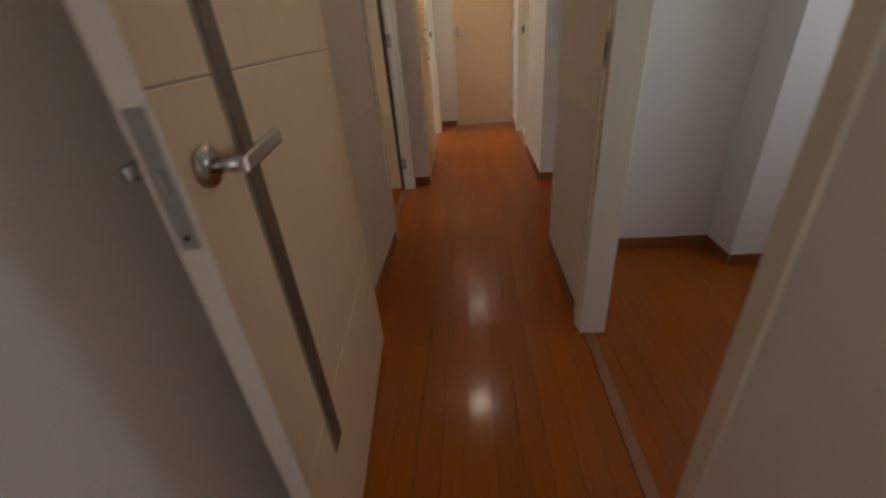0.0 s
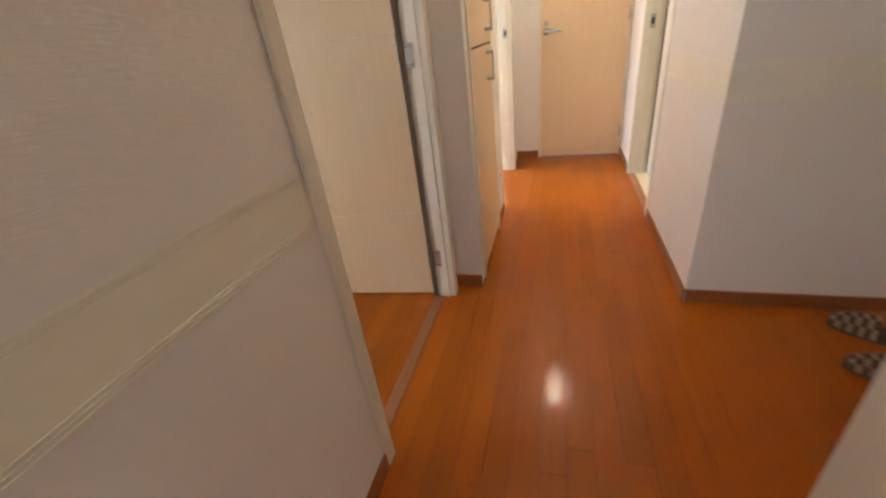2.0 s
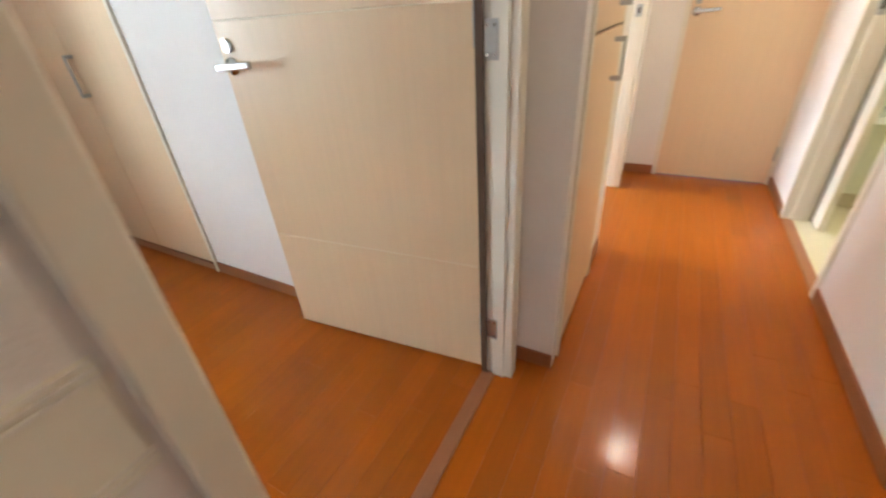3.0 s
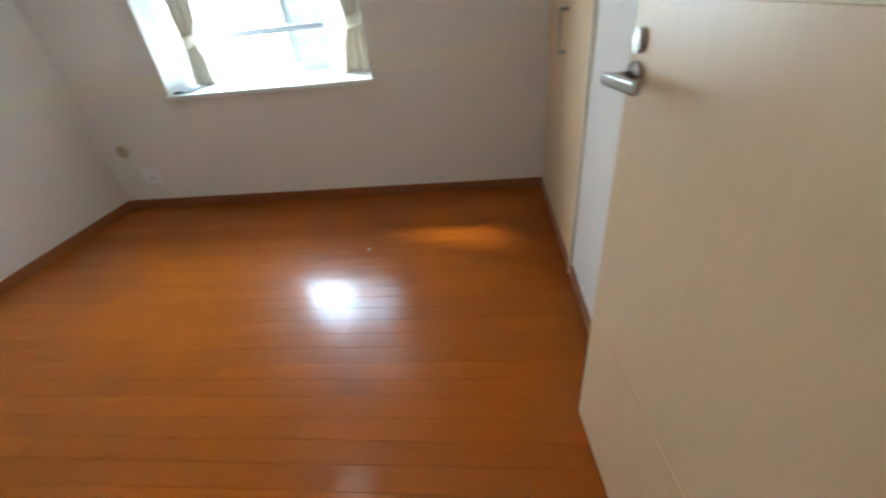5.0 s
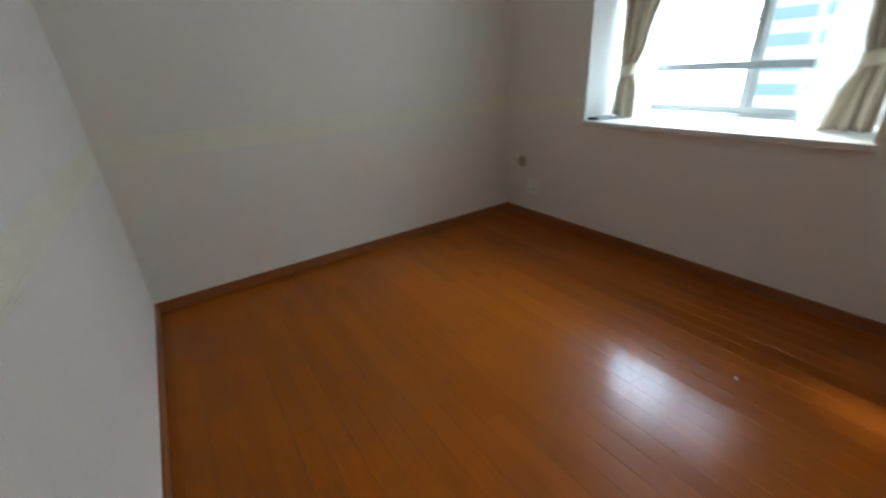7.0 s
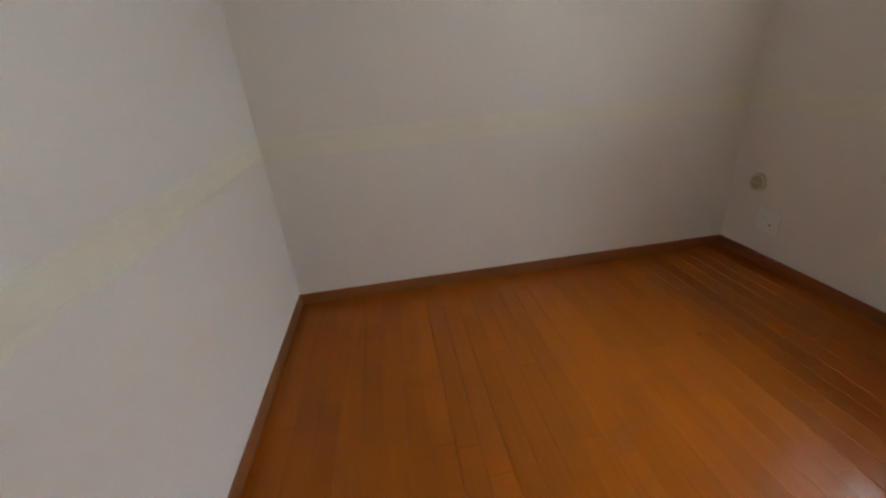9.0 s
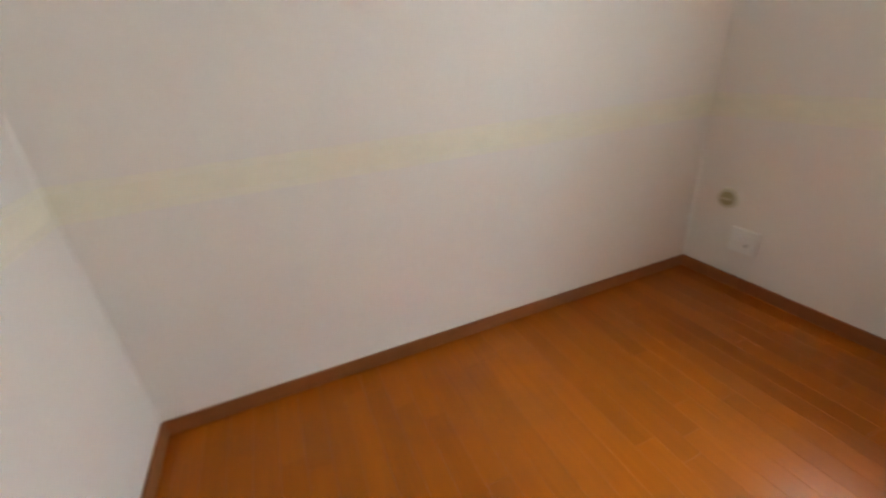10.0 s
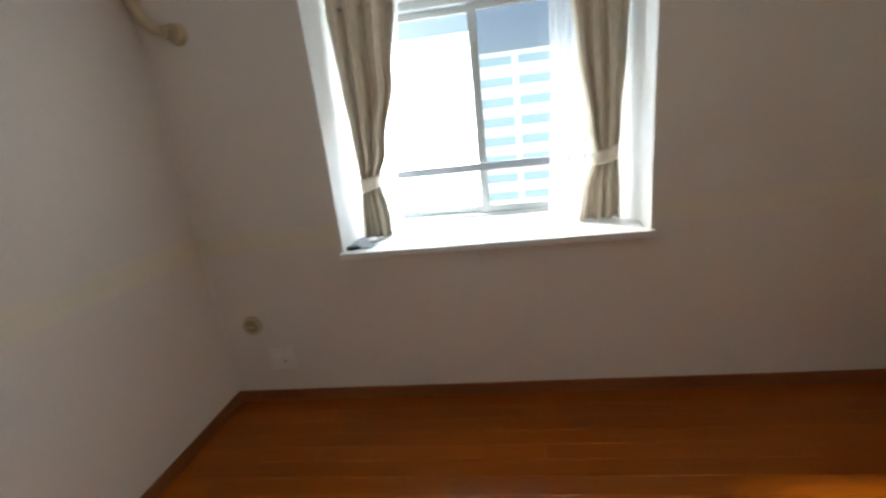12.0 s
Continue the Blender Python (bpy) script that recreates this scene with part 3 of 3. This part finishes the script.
def curtain(name, rows, tie, label):
    root = empty(name, pose(-3.22, 0, 0), label, "curtain", "curtains at the window")
    bm = drape(bmesh.new(), 0.0, profile(rows), rows[0][0], rows[-1][0], 3, 0.019)
    thickened(part("cloth", bm, CURTAIN, root, smooth=True), 0.003)
    (y0, y1, tz) = tie
    bm = bmesh.new()
    n = 28
    ring = []
    for k in range(n):
        a = 2 * math.pi * k / n
        cx, cy = 0.034 * math.cos(a), (y1 - y0) / 2 * math.sin(a)
        lift = 0.012 * math.sin(a)
        ring.append([bm.verts.new((cx, (y0 + y1) / 2 + cy, tz + lift + dz)) for dz in (-0.03, -0.015, 0.015, 0.03)])
    for k in range(n):
        p, q = ring[k], ring[(k + 1) % n]
        for j in range(3):
            bm.faces.new((p[j], q[j], q[j + 1], p[j + 1]))
    thickened(part("tieback", bm, CURTAIN, root, "tieback band of the same cloth", True), 0.004)
    bm = bmesh.new()
    m = 7
    for k in range(m):
        yy = rows[-1][1] + (rows[-1][2] - rows[-1][1]) * (k + 0.5) / m
        bx(bm, (-0.02, yy - 0.006, rows[-1][0] - 0.06), (0.024, yy + 0.006, rows[-1][0] + 0.004), 0.004, 2)
    part("pleat_heading", bm, CURTAIN, root)
    return root


curtain("curtain", [(0.737, 1.165, 1.300, 1.0), (0.85, 1.170, 1.298, 0.9), (1.00, 1.185, 1.270, 0.7), (1.15, 1.172, 1.325, 0.9), (1.45, 1.155, 1.40, 1.0), (1.785, 1.15, 1.445, 1.0)],
        (1.182, 1.275, 0.995), "beige woven curtain tied back beside the window")
curtain("curtain", [(0.737, 2.178, 2.350, 1.0), (0.85, 2.195, 2.348, 0.9), (1.02, 2.238, 2.340, 0.7), (1.15, 2.215, 2.352, 0.9), (1.45, 2.175, 2.375, 1.0), (1.785, 2.145, 2.385, 1.0)],
        (2.235, 2.344, 1.02), "beige woven curtain tied back beside the window")


def sheer(rows, label):
    root = empty("sheer_curtain", pose(-3.33, 0, 0), label, "curtain", "sheer curtains at the window")
    bm = drape(bmesh.new(), 0.0, profile(rows), rows[0][0], rows[-1][0], 7, 0.014)
    part("lace", bm, SHEER, root, smooth=True)


sheer([(0.75, 1.18, 1.335, 1.0), (1.0, 1.19, 1.34, 0.8), (1.4, 1.16, 1.40, 1.0), (1.785, 1.15, 1.44, 1.0)], "white sheer lace curtain drawn aside")
sheer([(0.75, 2.06, 2.34, 1.0), (1.0, 2.07, 2.35, 0.8), (1.4, 2.085, 2.37, 1.0), (1.785, 2.09, 2.38, 1.0)], "white sheer lace curtain drawn aside")

# crumpled film and a small remote on the sill
film_bag = empty("plastic_packet", pose(-3.10, 1.20, 0.736), "crumpled grey plastic packet lying on the window sill", "packet")
bm = bmesh.new()
bmesh.ops.create_grid(bm, x_segments=14, y_segments=14, size=0.055)
for v in bm.verts:
    v.co.z = 0.006 + 0.012 * abs(noise.noise(v.co * 40)) + 0.004 * random.random()
    v.co.x *= 1.5
thickened(part("film", bm, PAPER, film_bag), 0.001)
part("packet_card", bx(bmesh.new(), (-0.02, 0.02, 0.018), (0.03, 0.055, 0.024), 0.001), PLASTIC, film_bag)
remote = empty("remote_control", pose(-3.03, 1.165, 0.736, 0, 0, 25), "dark slim remote control on the window sill", "remote")
part("remote_body", bx(bmesh.new(), (-0.02, -0.03, 0), (0.02, 0.03, 0.012), 0.003, 2), DARK, remote)

# ---- wall fittings of the bedroom ----
out = empty("wall_socket", pose(BX, 0.735, 0.238), "white wall socket plate with aerial plug", "socket")
part("cover_plate", bx(bmesh.new(), (0, -0.06, -0.057), (0.012, 0.06, 0.057), 0.003, 2), PLASTIC, out)
part("socket_insert", bx(bmesh.new(), (0.012, -0.036, -0.034), (0.0145, 0.036, 0.034), 0.001), PLASTIC, out)
bm = cyl(bmesh.new(), (0.014, -0.014, 0.012), (0.032, -0.014, 0.012), 0.011, 0.009, 18)
part("aerial_plug", bm, PLASTIC, out, smooth=True)
for yy in (0.012, 0.020):
    part("socket_slot", bx(bmesh.new(), (0.0143, yy, -0.02), (0.0152, yy + 0.003, -0.008)), DARK, out)
cap = empty("duct_cover", pose(BX, 0.622, 0.412), "round beige plastic duct cover on the wall", "duct cover")
bm = cyl(bmesh.new(), (0, 0, 0), (0.012, 0, 0), 0.048, 0.044, 36)
part("cap_rim", bm, mat("pale_beige_plastic", (0.62, 0.57, 0.44), 0.4, var=0.04), cap, smooth=False)
part("cap_disc", cyl(bmesh.new(), (0.012, 0, 0), (0.016, 0, 0), 0.033, 0.030, 32), mat("olive_plastic", (0.40, 0.33, 0.17), 0.4, var=0.05), cap)
part("cap_grip", bx(bmesh.new(), (0.018, -0.022, -0.005), (0.024, 0.022, 0.005), 0.002), BEIGE, cap)


def tube(points, r, seg=16):
    """A bent pipe through the points."""
    bm = bmesh.new()
    pts = [Vector(p) for p in points]
    rings = []
    for i, p in enumerate(pts):
        d = (pts[min(i + 1, len(pts) - 1)] - pts[max(i - 1, 0)]).normalized()
        q = d.to_track_quat("Z", "X").to_matrix()
        rings.append([bm.verts.new(p + q @ Vector((r * math.cos(2 * math.pi * k / seg), r * math.sin(2 * math.pi * k / seg), 0))) for k in range(seg)])
    for a, b in zip(rings[:-1], rings[1:]):
        for k in range(seg):
            bm.faces.new((a[k], a[(k + 1) % seg], b[(k + 1) % seg], b[k]))
    bm.faces.new(rings[0][::-1])
    bm.faces.new(rings[-1])
    return bm


pipe = empty("aircon_pipe", pose(0, 0, 0), "cream wrapped aircon pipe bending into the wall", "pipe")
arc = []
for k in range(13):
    a = math.pi / 2 * k / 12
    arc.append((BX + 0.035 + 0.01 * math.sin(a), 0.50 + 0.115 * (1 - math.cos(a)), 1.665 + 0.15 * (1 - math.sin(a))))
part("wrapped_pipe", tube([(BX + 0.035, 0.497, 2.05), (BX + 0.035, 0.498, 1.9)] + arc, 0.021), BEIGE, pipe, smooth=True)
part("wall_sleeve", cyl(bmesh.new(), (BX, 0.628, 1.66), (BX + 0.03, 0.628, 1.66), 0.042, 0.034, 28), BEIGE, pipe)

# ---- ceiling lamps of the corridor ----
for dx, dy in ((0.0, 3.35), (0.03, 5.0)):
    d = empty("downlight", pose(dx, dy, H), "round white recessed downlight in the ceiling", "downlight", "corridor downlights")
    bm = bmesh.new()
    cyl(bm, (0, 0, -0.012), (0, 0, 0), 0.075, 0.08, 32)
    part("trim_ring", bm, PLASTIC, d)

cl = empty("ceiling_lamp", pose(-2.2, 1.82, H), "round flush white ceiling lamp of the bedroom", "ceiling lamp")
part("lamp_base", cyl(bmesh.new(), (0, 0, -0.03), (0, 0, 0), 0.22, 0.20, 40), PLASTIC, cl)
part("lamp_rim", cyl(bmesh.new(), (0, 0, -0.07), (0, 0, -0.031), 0.21, 0.225, 40), PLASTIC, cl)

# ---- washroom seen through its doorway ----
van = empty("wash_stand", pose(1.10, 5.20, 0), "cream wash stand with white counter and open shelves", "wash stand")
part("cabinet_body", bx(bmesh.new(), (-0.36, 0.02, 0.09), (0.40, 0.28, 0.46), 0.004), BATHWALL, van)
part("toe_kick", bx(bmesh.new(), (-0.35, 0.05, 0), (0.39, 0.28, 0.088)), VINYL, van)
part("counter", bx(bmesh.new(), (-0.38, 0.0, 0.462), (0.42, 0.28, 0.50), 0.006, 2), WHITE, van)
for z in (0.585, 0.70):
    part("shelf", bx(bmesh.new(), (-0.368, 0.14, z), (0.41, 0.28, z + 0.018), 0.003), WHITE, van)
part("side_panel", bx(bmesh.new(), (-0.385, 0.12, 0.502), (-0.37, 0.28, 1.5), 0.002), BATHWALL, van)
for x, w, z in ((0.84, 0.09, 0.7185), (0.97, 0.05, 0.7185)):
    s = empty("soap_box", pose(x, 5.39, z), "small dark soap box on the white shelf", "soap box", "boxes on the shelf")
    part("box_body", bx(bmesh.new(), (-w / 2, -0.03, 0), (w / 2, 0.03, 0.03), 0.004), DARK, s)
    part("box_lid", bx(bmesh.new(), (-w / 2 - 0.002, -0.032, 0.03), (w / 2 + 0.002, 0.032, 0.038), 0.003), STEEL, s)
pocket = empty("sliding_door", pose(0.60, 4.972, 0), "cream sliding door pushed into its pocket", "door")
part("door_edge", bx(bmesh.new(), (0.02, -0.11, 0.01), (0.05, 0.0, 2.0), 0.002), TRIM, pocket)
# brown strip in place of the shaded gap of the pocket
part("pocket_gap_shade", bx(bmesh.new(), (0.0135, -0.004, 0.01), (0.0185, 0.006, 2.0)), GAP_SHADE, pocket)


# ---- slippers in the entrance ----
def slipper(m, label):
    root = empty("slipper", m, label, "slipper", "slippers in the entrance")
    bm = bmesh.new()
    n = 28
    lo, hi = [], []
    for k in range(n):
        a = 2 * math.pi * k / n
        w = 0.045 + 0.006 * math.cos(a)
        x, y = 0.125 * math.cos(a), w * math.sin(a)
        lo.append(bm.verts.new((x, y, 0)))
        hi.append(bm.verts.new((x, y, 0.014)))
    bm.faces.new(lo[::-1])
    bm.faces.new(hi)
    for k in range(n):
        bm.faces.new((lo[k], lo[(k + 1) % n], hi[(k + 1) % n], hi[k]))
    part("sole", bm, CLOTH_A, root)
    bands = []
    for i in range(9):
        x = 0.0 + 0.118 * i / 8
        half = 0.049 * math.sqrt(max(0.02, 1 - (x / 0.126) ** 2))
        h = 0.058 * math.sqrt(max(0.05, 1 - (x / 0.13) ** 2)) + 0.012
        bands.append([(x, half * math.cos(math.pi * j / 10), 0.012 + (h - 0.012) * math.sin(math.pi * j / 10)) for j in range(11)])
    a, b = bmesh.new(), bmesh.new()
    for i in range(8):
        for j in range(10):
            t = a if (i // 1 + j // 2) % 2 else b
            t.faces.new([t.verts.new(c) for c in (bands[i][j], bands[i + 1][j], bands[i + 1][j + 1], bands[i][j + 1])])
    thickened(part("upper", a, CLOTH_A, root, "brown checked cloth"), 0.004)
    thickened(part("upper", b, CLOTH_B, root, "beige checked cloth"), 0.004)
    return root


sl = slipper(pose(1.05, 3.25, 0.001, 0, 0, 150), "brown and beige checked cloth slipper on the floor")
copy_thing(sl, pose(1.0, 3.05, 0.001, 0, 0, 162))

# a scrap of paper on the bedroom floor
scrap = empty("paper_scrap", pose(-2.30, 2.395, 0.0005, 0, 0, 30), "tiny white paper scrap on the bedroom floor", "scrap")
bm = bmesh.new()
bmesh.ops.create_grid(bm, x_segments=4, y_segments=3, size=0.005)
for v in bm.verts:
    v.co.z = 0.001 + 0.003 * random.random()
thickened(part("paper", bm, PLASTIC, scrap), 0.0005)

# ---- outside ----
boxes("ground", [((-3000, -3000, -9.2), (3000, 3000, -9.0))], GROUND)
# glowing slab added behind the tower, up to the roofline where blue sky begins
boxes("backdrop", [((-90.2, -150, -9), (-90, 1.0, 20.0)), ((-90.2, 1.0, -9), (-90, 150, 15.0))], BACKDROP_GLOW)
# no lamps here: walls, balconies and windows glow in place of daylight
tower = empty("apartment_tower", pose(-53, 0, -9), "tall pale apartment tower with white balconies, its surfaces made to glow", "building")
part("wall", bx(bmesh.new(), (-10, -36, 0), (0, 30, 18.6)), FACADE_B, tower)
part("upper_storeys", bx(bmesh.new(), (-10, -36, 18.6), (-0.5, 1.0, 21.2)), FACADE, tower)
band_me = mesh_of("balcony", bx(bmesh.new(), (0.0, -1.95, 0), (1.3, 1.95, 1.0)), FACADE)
glass_me = mesh_of("window", bx(bmesh.new(), (0.0, -1.9, 0), (0.08, 1.9, 1.12)), WINDOW_GLOW)
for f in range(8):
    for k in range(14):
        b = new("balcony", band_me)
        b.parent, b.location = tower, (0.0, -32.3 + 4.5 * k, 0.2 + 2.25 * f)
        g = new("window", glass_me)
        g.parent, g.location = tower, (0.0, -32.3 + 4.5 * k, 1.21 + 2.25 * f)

# ---- floor planks, each a piece of its own ----
floor_ob = bpy.data.objects["floor"]
PW, PL, GAP = 0.0757, 0.909, 0.00025
rng = random.Random(4)


def plank_rect(x0, x1, y0, y1, target=None):
    a, b = (x0 + GAP, y0 + GAP, -0.008), (x1 - GAP, y1 - GAP, 0.0)
    if b[0] - a[0] < 0.004 or b[1] - a[1] < 0.01:
        return
    bm = bmesh.new() if target is None else target
    e = 0.0005
    lo = [bm.verts.new(c) for c in ((a[0], a[1], a[2]), (b[0], a[1], a[2]), (b[0], b[1], a[2]), (a[0], b[1], a[2]))]
    mid = [bm.verts.new((v.co.x, v.co.y, -e)) for v in lo]
    top = [bm.verts.new((v.co.x + (e if v.co.x < (a[0] + b[0]) / 2 else -e), v.co.y + (e if v.co.y < (a[1] + b[1]) / 2 else -e), 0.0)) for v in lo]
    for p, q in ((lo, mid), (mid, top)):
        for k in range(4):
            bm.faces.new((p[k], p[(k + 1) % 4], q[(k + 1) % 4], q[k]))
    bm.faces.new(top)
    if target is None:
        part("plank", bm, PLANK, floor_ob)


def planks(x0, x1, y0, y1, origin, target=None):
    i = math.floor((x0 - origin) / PW)
    while origin + i * PW < x1:
        xa, xb = max(x0, origin + i * PW), min(x1, origin + (i + 1) * PW)
        y = y0 - rng.random() * PL
        while y < y1:
            plank_rect(xa, xb, max(y, y0), min(y + PL, y1), target)
            y += PL
        i += 1


planks(BX, -0.549, SY, NY, -0.549)
planks(-0.504, 0.401, 0.3, 5.5, -0.0425)
rest = bmesh.new()
planks(0.401, 2.0, 2.373, 3.40, -0.0425, rest)
planks(0.401, 0.5, 3.40, 5.5, -0.0425, rest)
planks(0.441, 1.9, 1.04, 2.315, -0.0425, rest)
planks(0.401, 0.441, 1.667, 2.373, -0.0425, rest)
planks(-0.504, 0.47, -1.3, 0.3, -0.0425, rest)
planks(-2.5, -0.504, 4.1, 5.5, -0.0425, rest)
tagged(part("floor_boards", rest, PLANK), "orange-brown glossy laminate floor boards", "floor", kind="stuff")
